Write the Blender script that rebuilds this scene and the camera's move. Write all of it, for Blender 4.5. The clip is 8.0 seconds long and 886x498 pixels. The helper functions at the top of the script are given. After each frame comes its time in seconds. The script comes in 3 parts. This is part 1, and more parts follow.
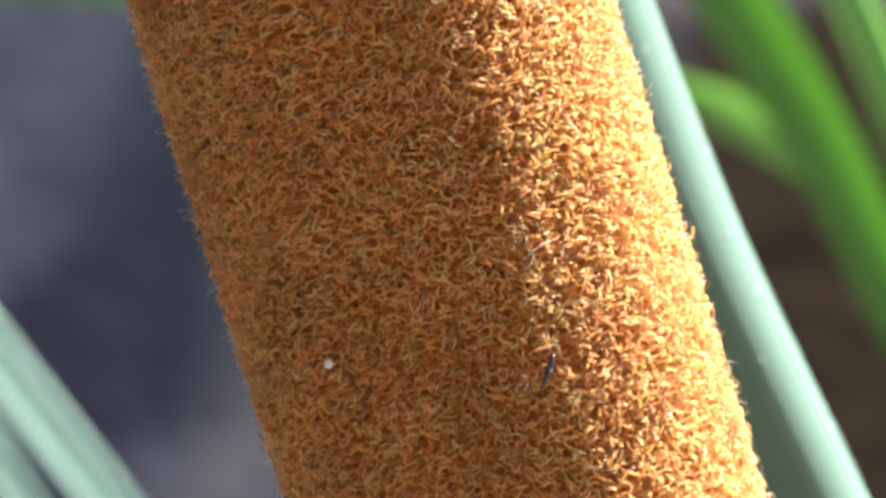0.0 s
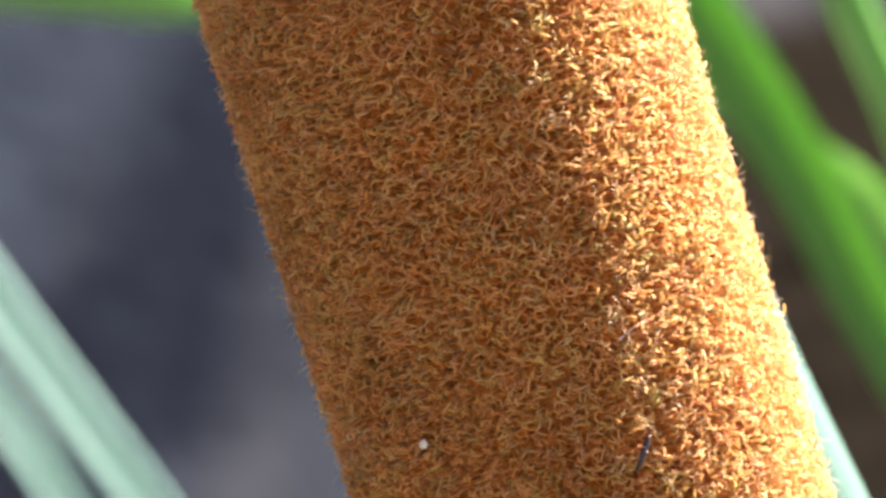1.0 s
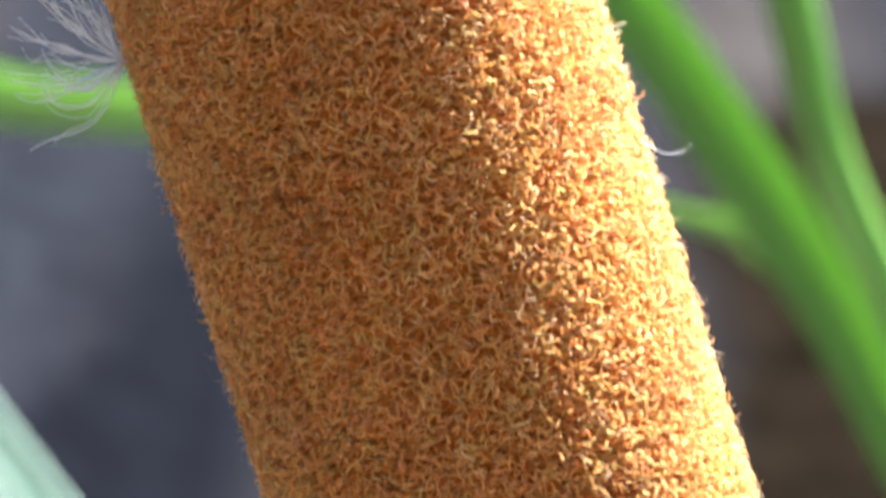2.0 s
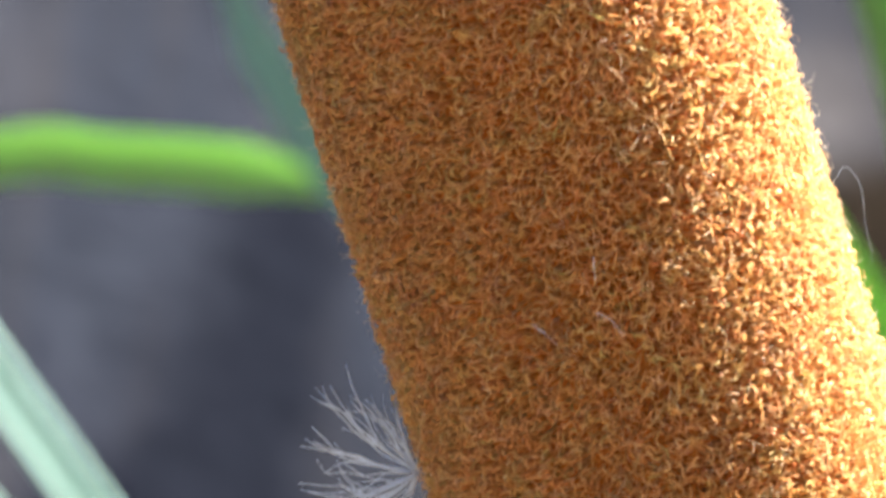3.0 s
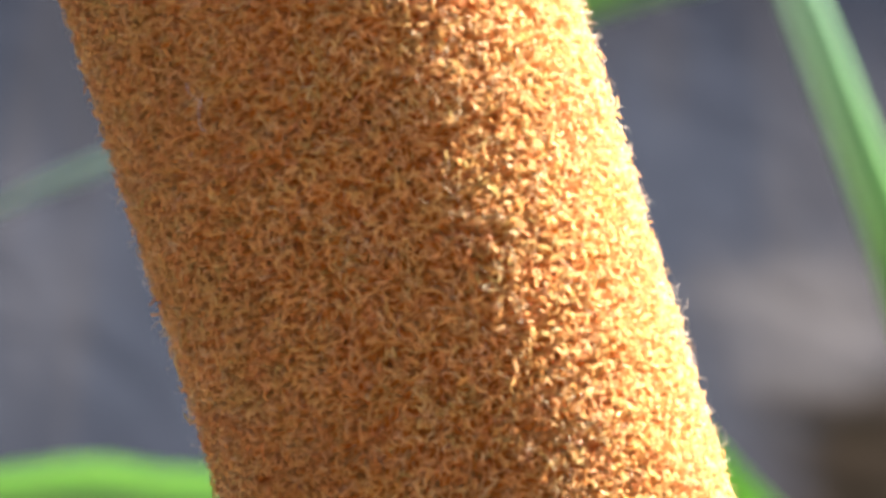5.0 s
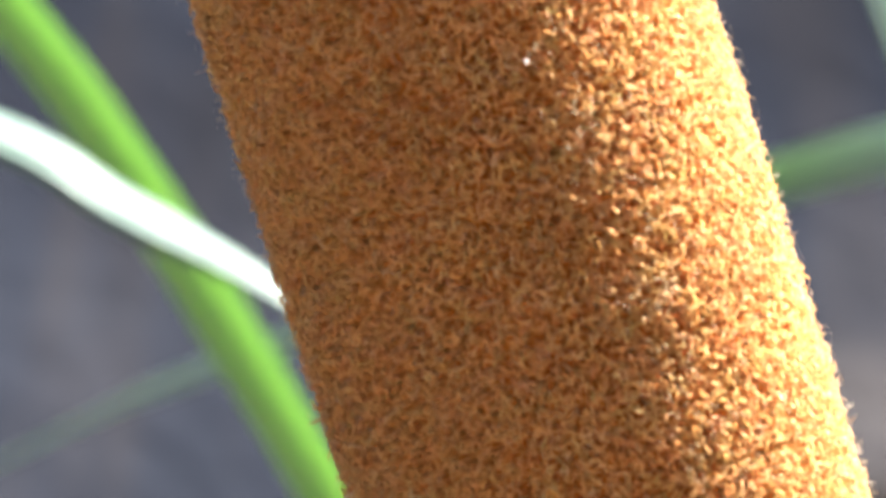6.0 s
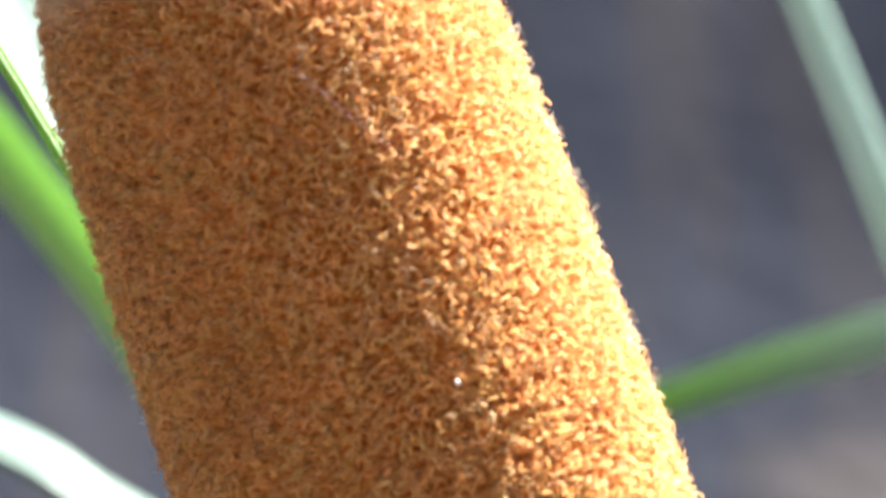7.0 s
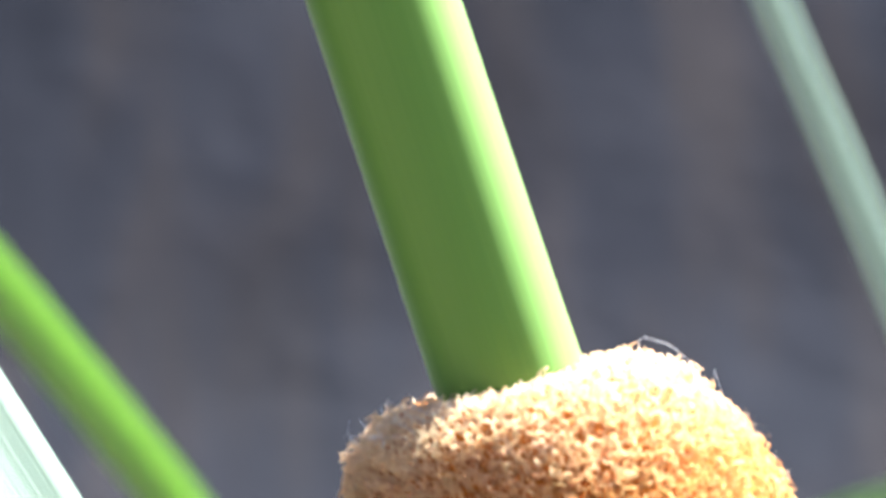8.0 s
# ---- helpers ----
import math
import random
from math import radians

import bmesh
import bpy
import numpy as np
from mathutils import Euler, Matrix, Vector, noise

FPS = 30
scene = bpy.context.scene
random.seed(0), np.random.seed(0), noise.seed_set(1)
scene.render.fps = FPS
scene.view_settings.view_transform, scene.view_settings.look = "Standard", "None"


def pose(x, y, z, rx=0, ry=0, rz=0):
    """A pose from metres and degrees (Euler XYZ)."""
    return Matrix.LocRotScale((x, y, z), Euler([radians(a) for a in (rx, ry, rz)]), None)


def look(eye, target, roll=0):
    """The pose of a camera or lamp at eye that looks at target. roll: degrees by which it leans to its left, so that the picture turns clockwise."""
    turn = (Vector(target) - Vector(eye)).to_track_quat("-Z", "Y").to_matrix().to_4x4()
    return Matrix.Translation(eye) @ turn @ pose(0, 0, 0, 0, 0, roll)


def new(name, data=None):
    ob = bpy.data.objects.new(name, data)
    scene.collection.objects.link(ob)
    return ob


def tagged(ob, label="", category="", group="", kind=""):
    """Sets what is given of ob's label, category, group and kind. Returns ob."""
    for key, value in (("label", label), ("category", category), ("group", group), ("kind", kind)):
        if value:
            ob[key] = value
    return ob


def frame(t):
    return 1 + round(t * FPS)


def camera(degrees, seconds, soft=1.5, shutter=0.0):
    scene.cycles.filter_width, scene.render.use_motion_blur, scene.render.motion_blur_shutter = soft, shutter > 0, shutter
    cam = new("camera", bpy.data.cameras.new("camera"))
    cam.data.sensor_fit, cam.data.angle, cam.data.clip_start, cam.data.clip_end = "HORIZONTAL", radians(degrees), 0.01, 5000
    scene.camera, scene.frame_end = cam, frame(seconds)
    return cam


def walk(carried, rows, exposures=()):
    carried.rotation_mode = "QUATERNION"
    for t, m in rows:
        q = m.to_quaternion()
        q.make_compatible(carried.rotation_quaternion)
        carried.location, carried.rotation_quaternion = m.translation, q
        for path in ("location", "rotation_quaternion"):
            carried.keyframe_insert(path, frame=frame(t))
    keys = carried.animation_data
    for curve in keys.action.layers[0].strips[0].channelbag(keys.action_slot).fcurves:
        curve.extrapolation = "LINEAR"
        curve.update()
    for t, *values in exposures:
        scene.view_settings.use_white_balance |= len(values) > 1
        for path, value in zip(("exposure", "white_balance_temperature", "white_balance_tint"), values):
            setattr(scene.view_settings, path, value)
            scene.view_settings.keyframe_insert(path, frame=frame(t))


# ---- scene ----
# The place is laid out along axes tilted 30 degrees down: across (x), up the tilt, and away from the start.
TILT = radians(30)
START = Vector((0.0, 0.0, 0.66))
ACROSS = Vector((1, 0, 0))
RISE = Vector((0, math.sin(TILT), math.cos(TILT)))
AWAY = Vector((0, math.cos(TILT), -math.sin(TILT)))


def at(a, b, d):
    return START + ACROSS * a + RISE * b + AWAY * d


# ---- camera ----
cam = camera(9.0, 8.0, soft=3.1, shutter=0.12)
cam.data.dof.use_dof = True
cam.data.dof.focus_distance = 0.2310
cam.data.dof.aperture_fstop = 118
PATH = [
    (0.0, 0.0000, 0.0000), (0.2, 0.0001, 0.0017), (0.4, -0.0015, 0.0021), (0.5, -0.0020, 0.0026),
    (0.6, -0.0022, 0.0031), (0.8, -0.0028, 0.0035), (1.0, -0.0039, 0.0033), (1.2, -0.0048, 0.0039),
    (2.3, -0.0096, 0.0328), (2.4, -0.0114, 0.0351), (2.5, -0.0132, 0.0368), (2.6, -0.0150, 0.0377),
    (2.7, -0.0170, 0.0377), (2.8, -0.0184, 0.0380), (2.9, -0.0191, 0.0389), (3.0, -0.0192, 0.0411),
    (3.1, -0.0183, 0.0441), (3.2, -0.0173, 0.0471), (3.3, -0.0166, 0.0498), (3.4, -0.0162, 0.0520),
    (3.5, -0.0160, 0.0539), (3.6, -0.0163, 0.0554), (3.7, -0.0174, 0.0571), (3.8, -0.0189, 0.0599),
    (3.9, -0.0203, 0.0638), (4.0, -0.0214, 0.0677), (4.1, -0.0220, 0.0708), (4.2, -0.0224, 0.0737),
    (5.3, -0.0295, 0.1027), (5.4, -0.0297, 0.1046), (5.5, -0.0304, 0.1068), (5.6, -0.0327, 0.1094),
    (5.7, -0.0351, 0.1121), (5.8, -0.0376, 0.1140), (5.9, -0.0394, 0.1169), (6.0, -0.0408, 0.1199),
    (6.1, -0.0414, 0.1233), (6.2, -0.0412, 0.1263), (6.3, -0.0414, 0.1286), (6.4, -0.0415, 0.1306),
    (6.5, -0.0419, 0.1319), (6.6, -0.0423, 0.1336), (6.7, -0.0427, 0.1353), (6.8, -0.0423, 0.1380),
    (6.9, -0.0415, 0.1409), (7.0, -0.0413, 0.1431), (7.1, -0.0411, 0.1453), (7.2, -0.0413, 0.1469),
    (7.3, -0.0418, 0.1483), (7.4, -0.0426, 0.1499), (7.5, -0.0440, 0.1522), (7.6, -0.0454, 0.1546),
    (7.7, -0.0466, 0.1569), (7.8, -0.0489, 0.1595), (7.9, -0.0514, 0.1612), (8.0, -0.0531, 0.1631)]
ADVANCE = 0.0827  # it draws nearer as it rises
walk(cam, [(t, look(at(a, b, ADVANCE * b), at(a, b, 1))) for t, a, b in PATH], [(0.0, 2.70, 6700, 10), (1.2, 2.80, 6700, 10), (2.5, 2.96, 6700, 10), (4.2, 2.96, 6700, 10), (6.0, 2.92, 6700, 10), (7.0, 2.90, 6700, 10), (8.0, 2.88, 6700, 10)])

# ---- world and sun ----
SUN_WAY = Vector((0.585, 0.645, 0.52)).normalized()
world = bpy.data.worlds.new("sky")
scene.world = world
world.use_nodes = True
wn = world.node_tree
sky = wn.nodes.new("ShaderNodeTexSky")
sky.sky_type = "NISHITA"
sky.sun_disc = False
sky.air_density, sky.dust_density, sky.ozone_density = 0.5, 5.0, 0.5  # a white, hazy summer sky
sky.sun_elevation = math.asin(SUN_WAY.z)
sky.sun_rotation = math.atan2(SUN_WAY.x, SUN_WAY.y)
wn.links.new(sky.outputs[0], wn.nodes["Background"].inputs[0])
wn.nodes["Background"].inputs[1].default_value = 0.056
lamp = bpy.data.lights.new("sun", "SUN")
lamp.energy = 5.0
lamp.angle = radians(0.5)
lamp.color = (1.0, 0.99, 0.975)
sun = new("sun", lamp)
sun.matrix_world = look(SUN_WAY * 5, (0, 0, 0))


# ---- materials ----
class Nodes:
    """A short hand for building one node material."""

    def __init__(self, name):
        self.mat = bpy.data.materials.new(name)
        self.mat.use_nodes = True
        self.tree = self.mat.node_tree
        self.bsdf = self.tree.nodes["Principled BSDF"]
        self.out = self.tree.nodes["Material Output"]

    def add(self, kind, **values):
        node = self.tree.nodes.new("ShaderNode" + kind)
        for key, value in values.items():
            node.inputs[key.replace("_", " ")].default_value = value
        return node

    def link(self, a, b):
        self.tree.links.new(a, b)

    def ramp(self, source, stops):
        node = self.tree.nodes.new("ShaderNodeValToRGB")
        while len(node.color_ramp.elements) < len(stops):
            node.color_ramp.elements.new(0.5)
        for element, (place, colour) in zip(node.color_ramp.elements, stops):
            element.position, element.color = place, (*colour, 1)
        self.link(source, node.inputs[0])
        return node.outputs[0]

    def mix(self, factor, a, b, blend="MIX"):
        node = self.tree.nodes.new("ShaderNodeMix")
        node.data_type, node.blend_type = "RGBA", blend
        for socket, value in ((node.inputs[0], factor), (node.inputs[6], a), (node.inputs[7], b)):
            if isinstance(value, (int, float)):
                socket.default_value = value
            elif isinstance(value, tuple):
                socket.default_value = (*value, 1)
            else:
                self.link(value, socket)
        return node.outputs[2]

    def noise(self, coords, scale, detail=3.0, rough=0.5):
        node = self.add("TexNoise", Scale=scale, Detail=detail, Roughness=rough)
        self.link(coords, node.inputs["Vector"])
        return node.outputs[0]

    def bump(self, height, strength, distance):
        node = self.add("Bump", Strength=strength, Distance=distance)
        self.link(height, node.inputs["Height"])
        self.link(node.outputs[0], self.bsdf.inputs["Normal"])

    def stretched(self, coords, scale):
        node = self.add("Mapping")
        node.inputs["Scale"].default_value = scale
        self.link(coords, node.inputs["Vector"])
        return node.outputs[0]

    def coords(self, which):
        return self.add("TexCoord").outputs[which]

    def set(self, **values):
        for key, value in values.items():
            self.bsdf.inputs[key.replace("_", " ")].default_value = value

    def translucent(self, colour, share):
        """Lets part of the light through, as thin plant tissue does."""
        shade = self.add("BsdfTranslucent")
        if isinstance(colour, tuple):
            shade.inputs[0].default_value = (*colour, 1)
        else:
            self.link(colour, shade.inputs[0])
        both = self.add("MixShader", Fac=share)
        self.link(self.bsdf.outputs[0], both.inputs[1])
        self.link(shade.outputs[0], both.inputs[2])
        self.link(both.outputs[0], self.out.inputs[0])


def fluff_material():
    n = Nodes("cattail_fluff")
    island = n.add("NewGeometry").outputs["Random Per Island"]
    place = n.coords("Object")
    tint = n.ramp(island, [(0.0, (0.60, 0.20, 0.045)), (0.14, (0.71, 0.335, 0.085)), (0.30, (0.79, 0.44, 0.13)), (0.55, (0.83, 0.52, 0.188)),
                           (0.76, (0.86, 0.60, 0.28)), (0.83, (0.50, 0.44, 0.13)), (0.88, (0.80, 0.46, 0.25)), (0.94, (0.86, 0.605, 0.25)), (1.0, (0.88, 0.73, 0.49))])
    patch = n.noise(place, 260, 4)
    tint = n.mix(0.55, tint, n.ramp(patch, [(0.3, (0.70, 0.52, 0.38)), (0.5, (1, 0.99, 0.98)), (0.75, (1.1, 1.12, 1.1))]), "MULTIPLY")
    cast = n.noise(place, 900, 2)
    tint = n.mix(0.5, tint, n.ramp(cast, [(0.36, (0.86, 1.04, 0.80)), (0.5, (1, 1, 1)), (0.64, (1.06, 0.84, 0.86))]), "MULTIPLY")
    height = n.add("SeparateXYZ")
    n.link(place, height.inputs[0])
    wobble = n.add("Math")
    wobble.operation = "MULTIPLY_ADD"
    n.link(patch, wobble.inputs[0])
    wobble.inputs[1].default_value = 0.006
    n.link(height.outputs[2], wobble.inputs[2])
    top = n.add("MapRange")
    n.link(wobble.outputs[0], top.inputs[0])
    top.inputs[1].default_value, top.inputs[2].default_value = 0.2218, 0.2276
    upper = n.add("MapRange")
    n.link(height.outputs[2], upper.inputs[0])
    upper.inputs[1].default_value, upper.inputs[2].default_value = 0.08, 0.20
    upper.inputs[4].default_value = 0.30
    tint = n.mix(upper.outputs[0], tint, (0.80, 0.48, 0.19))
    tint = n.mix(top.outputs[0], tint, (0.95, 0.89, 0.77))
    n.link(tint, n.bsdf.inputs["Base Color"])
    n.set(Roughness=0.5, Specular_IOR_Level=0.4)
    n.translucent(n.mix(0.52, tint, (0.95, 0.81, 0.62)), 0.60)
    return n.mat


def core_material():
    n = Nodes("cattail_core")
    place = n.coords("Object")
    n.link(n.ramp(n.noise(place, 3600, 4, 0.65), [(0.3, (0.24, 0.055, 0.006)), (0.5, (0.50, 0.17, 0.022)), (0.72, (0.68, 0.32, 0.07))]), n.bsdf.inputs["Base Color"])
    n.bump(n.noise(place, 2500, 2), 0.8, 0.0003)
    n.set(Roughness=0.9)
    return n.mat


def leaf_material(name, dark, light, wax, wax_share, let_through, glow, gloss=0.35, veins=60, rising=None, below=None, relief=0.25, shine=0.4):
    """A leaf or stalk: long parallel veins, a waxy bloom in streaks, light coming through."""
    n = Nodes(name)
    uv = n.coords("UV")
    streak = n.noise(n.stretched(uv, (veins, 14, 1)), 1.0, 3)
    fine = n.noise(n.stretched(uv, (veins * 4, 40, 1)), 1.0, 2)
    blotch = n.noise(n.stretched(uv, (2.5, 30, 1)), 1.0, 4)
    tint = n.ramp(streak, [(0.3, dark), (0.7, light)])
    tint = n.mix(n.ramp(blotch, [(0.35, (0, 0, 0)), (0.65, (1, 1, 1))]), tint, n.mix(0.5, tint, light))
    bloom = n.ramp(fine, [(0.2, (wax_share * 0.6,) * 3), (0.8, (wax_share,) * 3)])
    # shifts towards the pale colour along the leaf's length
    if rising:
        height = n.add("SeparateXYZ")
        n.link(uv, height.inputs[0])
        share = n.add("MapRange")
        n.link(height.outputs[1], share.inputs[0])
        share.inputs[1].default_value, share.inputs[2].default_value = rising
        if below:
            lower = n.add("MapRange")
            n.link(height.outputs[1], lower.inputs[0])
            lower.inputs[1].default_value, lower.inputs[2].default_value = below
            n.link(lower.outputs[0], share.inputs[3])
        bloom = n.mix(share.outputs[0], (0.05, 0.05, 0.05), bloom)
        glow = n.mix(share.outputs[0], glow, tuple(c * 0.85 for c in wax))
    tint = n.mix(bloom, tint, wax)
    n.link(tint, n.bsdf.inputs["Base Color"])
    n.bump(streak, relief, 0.0003)
    n.set(Roughness=gloss, Specular_IOR_Level=shine)
    n.translucent(glow, let_through)
    return n.mat


def ground_material():
    n = Nodes("silt_ground")
    place = n.coords("Object")
    grain = n.noise(place, 55, 6, 0.6)
    broad = n.noise(n.stretched(place, (14, 5, 1)), 1.0, 3)
    # very dark base colours: a cool grey and a brown
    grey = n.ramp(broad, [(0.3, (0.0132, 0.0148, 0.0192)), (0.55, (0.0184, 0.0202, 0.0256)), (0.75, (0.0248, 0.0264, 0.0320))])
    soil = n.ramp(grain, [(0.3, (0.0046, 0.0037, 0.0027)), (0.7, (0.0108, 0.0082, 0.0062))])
    xyz = n.add("SeparateXYZ")
    warp = n.add("VectorMath")
    warp.operation = "MULTIPLY_ADD"
    blob = n.add("TexNoise", Scale=9.0, Detail=2.0)
    n.link(place, blob.inputs["Vector"])
    n.link(blob.outputs["Color"], warp.inputs[0])
    warp.inputs[1].default_value = (0.08, 0.08, 0)
    n.link(place, warp.inputs[2])
    n.link(warp.outputs[0], xyz.inputs[0])

    def above(socket, low, high):
        node = n.add("MapRange")
        node.interpolation_type = "SMOOTHSTEP"
        n.link(socket, node.inputs[0])
        node.inputs[1].default_value, node.inputs[2].default_value = low, high
        return node.outputs[0]

    def times(a, b):
        node = n.add("Math")
        node.operation = "MULTIPLY"
        n.link(a, node.inputs[0])
        n.link(b, node.inputs[1])
        return node.outputs[0]

    # long streaks combed one way, cooler and darker against warmer and lighter
    comb = n.noise(n.stretched(place, (34, 3.5, 1)), 1.0, 2)
    grey = n.mix(above(comb, 0.42, 0.62), n.mix(1.0, grey, (0.87, 0.91, 0.98), "MULTIPLY"), n.mix(1.0, grey, (1.13, 1.05, 0.99), "MULTIPLY"))
    # the grey is darker farther from the start
    far_dark = times(above(xyz.outputs[1], 1.40, 1.53), above(xyz.outputs[1], 3.5, 2.2))
    grey = n.mix(far_dark, grey, n.mix(1.0, grey, (0.64, 0.64, 0.66), "MULTIPLY"))
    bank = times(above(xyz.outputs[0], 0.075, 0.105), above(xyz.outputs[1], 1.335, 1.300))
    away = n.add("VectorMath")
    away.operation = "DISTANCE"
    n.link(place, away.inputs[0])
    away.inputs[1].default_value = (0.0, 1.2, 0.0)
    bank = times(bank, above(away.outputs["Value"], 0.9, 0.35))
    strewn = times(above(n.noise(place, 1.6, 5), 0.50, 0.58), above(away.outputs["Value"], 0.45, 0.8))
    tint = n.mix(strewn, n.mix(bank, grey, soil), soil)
    # a leaf's cast shadow, painted dark into the grey silt's colour
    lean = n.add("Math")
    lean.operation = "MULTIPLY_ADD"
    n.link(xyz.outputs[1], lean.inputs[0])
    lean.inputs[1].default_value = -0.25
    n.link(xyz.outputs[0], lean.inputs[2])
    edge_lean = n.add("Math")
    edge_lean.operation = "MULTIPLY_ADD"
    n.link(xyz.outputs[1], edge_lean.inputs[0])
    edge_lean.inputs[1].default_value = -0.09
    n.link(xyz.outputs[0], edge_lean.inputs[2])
    painted_shadow = times(times(above(lean.outputs[0], -0.378, -0.345), above(edge_lean.outputs[0], -0.097, -0.132)),
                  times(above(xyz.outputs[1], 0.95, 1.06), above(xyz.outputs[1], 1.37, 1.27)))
    tint = n.mix(times(painted_shadow, above(grain, -1.0, 0.2)), tint, (0.0058, 0.0067, 0.0100))
    # a pale spot beside the soil
    gap = n.add("VectorMath")
    gap.operation = "DISTANCE"
    n.link(warp.outputs[0], gap.inputs[0])
    gap.inputs[1].default_value = (0.112, 1.34, 0.0)
    tint = n.mix(above(gap.outputs["Value"], 0.055, 0.010), tint, (0.0370, 0.0350, 0.0365))
    # straw-coloured bank, added out of view to bounce warm light on the spike
    plainxyz = n.add("SeparateXYZ")
    n.link(place, plainxyz.inputs[0])
    bounce_tint = n.ramp(n.noise(n.stretched(place, (6, 18, 6)), 3.0, 6, 0.65), [(0.3, (0.088, 0.072, 0.051)), (0.55, (0.135, 0.112, 0.082)), (0.8, (0.180, 0.155, 0.121))])
    edge = n.add("Math")
    edge.operation = "MULTIPLY_ADD"
    n.link(n.noise(place, 5, 4), edge.inputs[0])
    edge.inputs[1].default_value = 0.3
    n.link(plainxyz.outputs[1], edge.inputs[2])
    tint = n.mix(above(edge.outputs[0], 0.22, 0.05), tint, bounce_tint)
    n.link(tint, n.bsdf.inputs["Base Color"])
    n.bump(grain, 0.5, 0.01)
    n.set(Roughness=1.0, Specular_IOR_Level=0.0)
    return n.mat


FLUFF = fluff_material()
CORE = core_material()
STALK = leaf_material("fresh_stalk", (0.060, 0.185, 0.018), (0.074, 0.212, 0.023), (0.27, 0.39, 0.24), 0.10, 0.03, (0.13, 0.27, 0.03), 0.42, 90, relief=0.05, shine=0.32)
GREEN = leaf_material("green_leaf", (0.044, 0.135, 0.034), (0.118, 0.265, 0.050), (0.30, 0.42, 0.25), 0.10, 0.36, (0.26, 0.52, 0.06))
LIME = leaf_material("yellow_green_leaf", (0.118, 0.240, 0.054), (0.200, 0.360, 0.088), (0.36, 0.47, 0.28), 0.35, 0.45, (0.36, 0.60, 0.18))
WAXY = leaf_material("waxy_blue_green_leaf", (0.068, 0.182, 0.140), (0.113, 0.250, 0.200), (0.20, 0.34, 0.29), 0.55, 0.12, (0.13, 0.28, 0.18), 0.5)
BLOOM = leaf_material("bloomy_blue_green_leaf", (0.060, 0.122, 0.092), (0.076, 0.142, 0.110), (0.12, 0.18, 0.16), 0.35, 0.06, (0.11, 0.24, 0.14), 0.8, shine=0.1)
SHEEN = leaf_material("glossy_blue_green_leaf", (0.034, 0.092, 0.068), (0.054, 0.120, 0.092), (0.10, 0.155, 0.14), 0.5, 0.10, (0.11, 0.24, 0.14), 0.38, shine=0.5)
GLARE = leaf_material("pale_waxy_leaf", (0.078, 0.140, 0.118), (0.100, 0.168, 0.146), (0.140, 0.208, 0.188), 0.7, 0.2, (0.3, 0.45, 0.3), 0.5, shine=0.15)
PALING = leaf_material("green_leaf_pale_above", (0.058, 0.155, 0.016), (0.125, 0.27, 0.033), (0.30, 0.41, 0.41), 0.90, 0.42, (0.22, 0.44, 0.17), rising=(0.478, 0.540))
FADING = leaf_material("green_leaf_pale_ends", (0.058, 0.155, 0.016), (0.125, 0.27, 0.033), (0.35, 0.45, 0.42), 0.85, 0.40, (0.28, 0.48, 0.11), rising=(0.69, 0.74), below=(0.688, 0.645))
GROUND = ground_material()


# the stalk's bloom of wax shines pale where light grazes it
waxed = STALK.node_tree.nodes["Principled BSDF"].inputs
waxed["Sheen Weight"].default_value, waxed["Sheen Roughness"].default_value = 0.45, 0.35


def plain(name, colour, rough=0.5):
    n = Nodes(name)
    place = n.coords("Object")
    n.link(n.mix(n.noise(place, 900, 3), tuple(c * 0.8 for c in colour), colour), n.bsdf.inputs["Base Color"])
    n.set(Roughness=rough)
    n.translucent(colour, 0.3)
    return n.mat


SILK = plain("white_silk", (0.80, 0.89, 1.0), 0.25)
FUZZ = plain("pale_fuzz", (0.88, 0.70, 0.46), 0.4)
HUSK = plain("dark_husk", (0.06, 0.045, 0.055), 0.35)
THREAD = plain("purple_thread", (0.42, 0.30, 0.42), 0.5)
CHAFF = plain("pale_chaff", (0.80, 0.74, 0.70), 0.4)


# ---- building helpers ----
def part(name, data, material, parent, label="", kind="", smooth=True):
    """Links one mesh under a thing or a part."""
    if isinstance(data, bmesh.types.BMesh):
        mesh = bpy.data.meshes.new(name)
        data.to_mesh(mesh)
        data.free()
    else:
        mesh = data
    mesh.materials.append(material)
    if smooth:
        mesh.shade_smooth()
    ob = new(name, mesh)
    ob.parent = parent
    return tagged(ob, label=label, kind=kind)


def spline(points, steps):
    """A smooth line through the points."""
    pts = [Vector(p) for p in points]
    pts = [pts[0] * 2 - pts[1]] + pts + [pts[-1] * 2 - pts[-2]]
    line = []
    for i in range(1, len(pts) - 2):
        p0, p1, p2, p3 = pts[i - 1:i + 3]
        for s in range(steps):
            t = s / steps
            line.append(0.5 * ((2 * p1) + (p2 - p0) * t + (2 * p0 - 5 * p1 + 4 * p2 - p3) * t * t
                               + (3 * p1 - p0 - 3 * p2 + p3) * t ** 3))
    line.append(pts[-2])
    return line


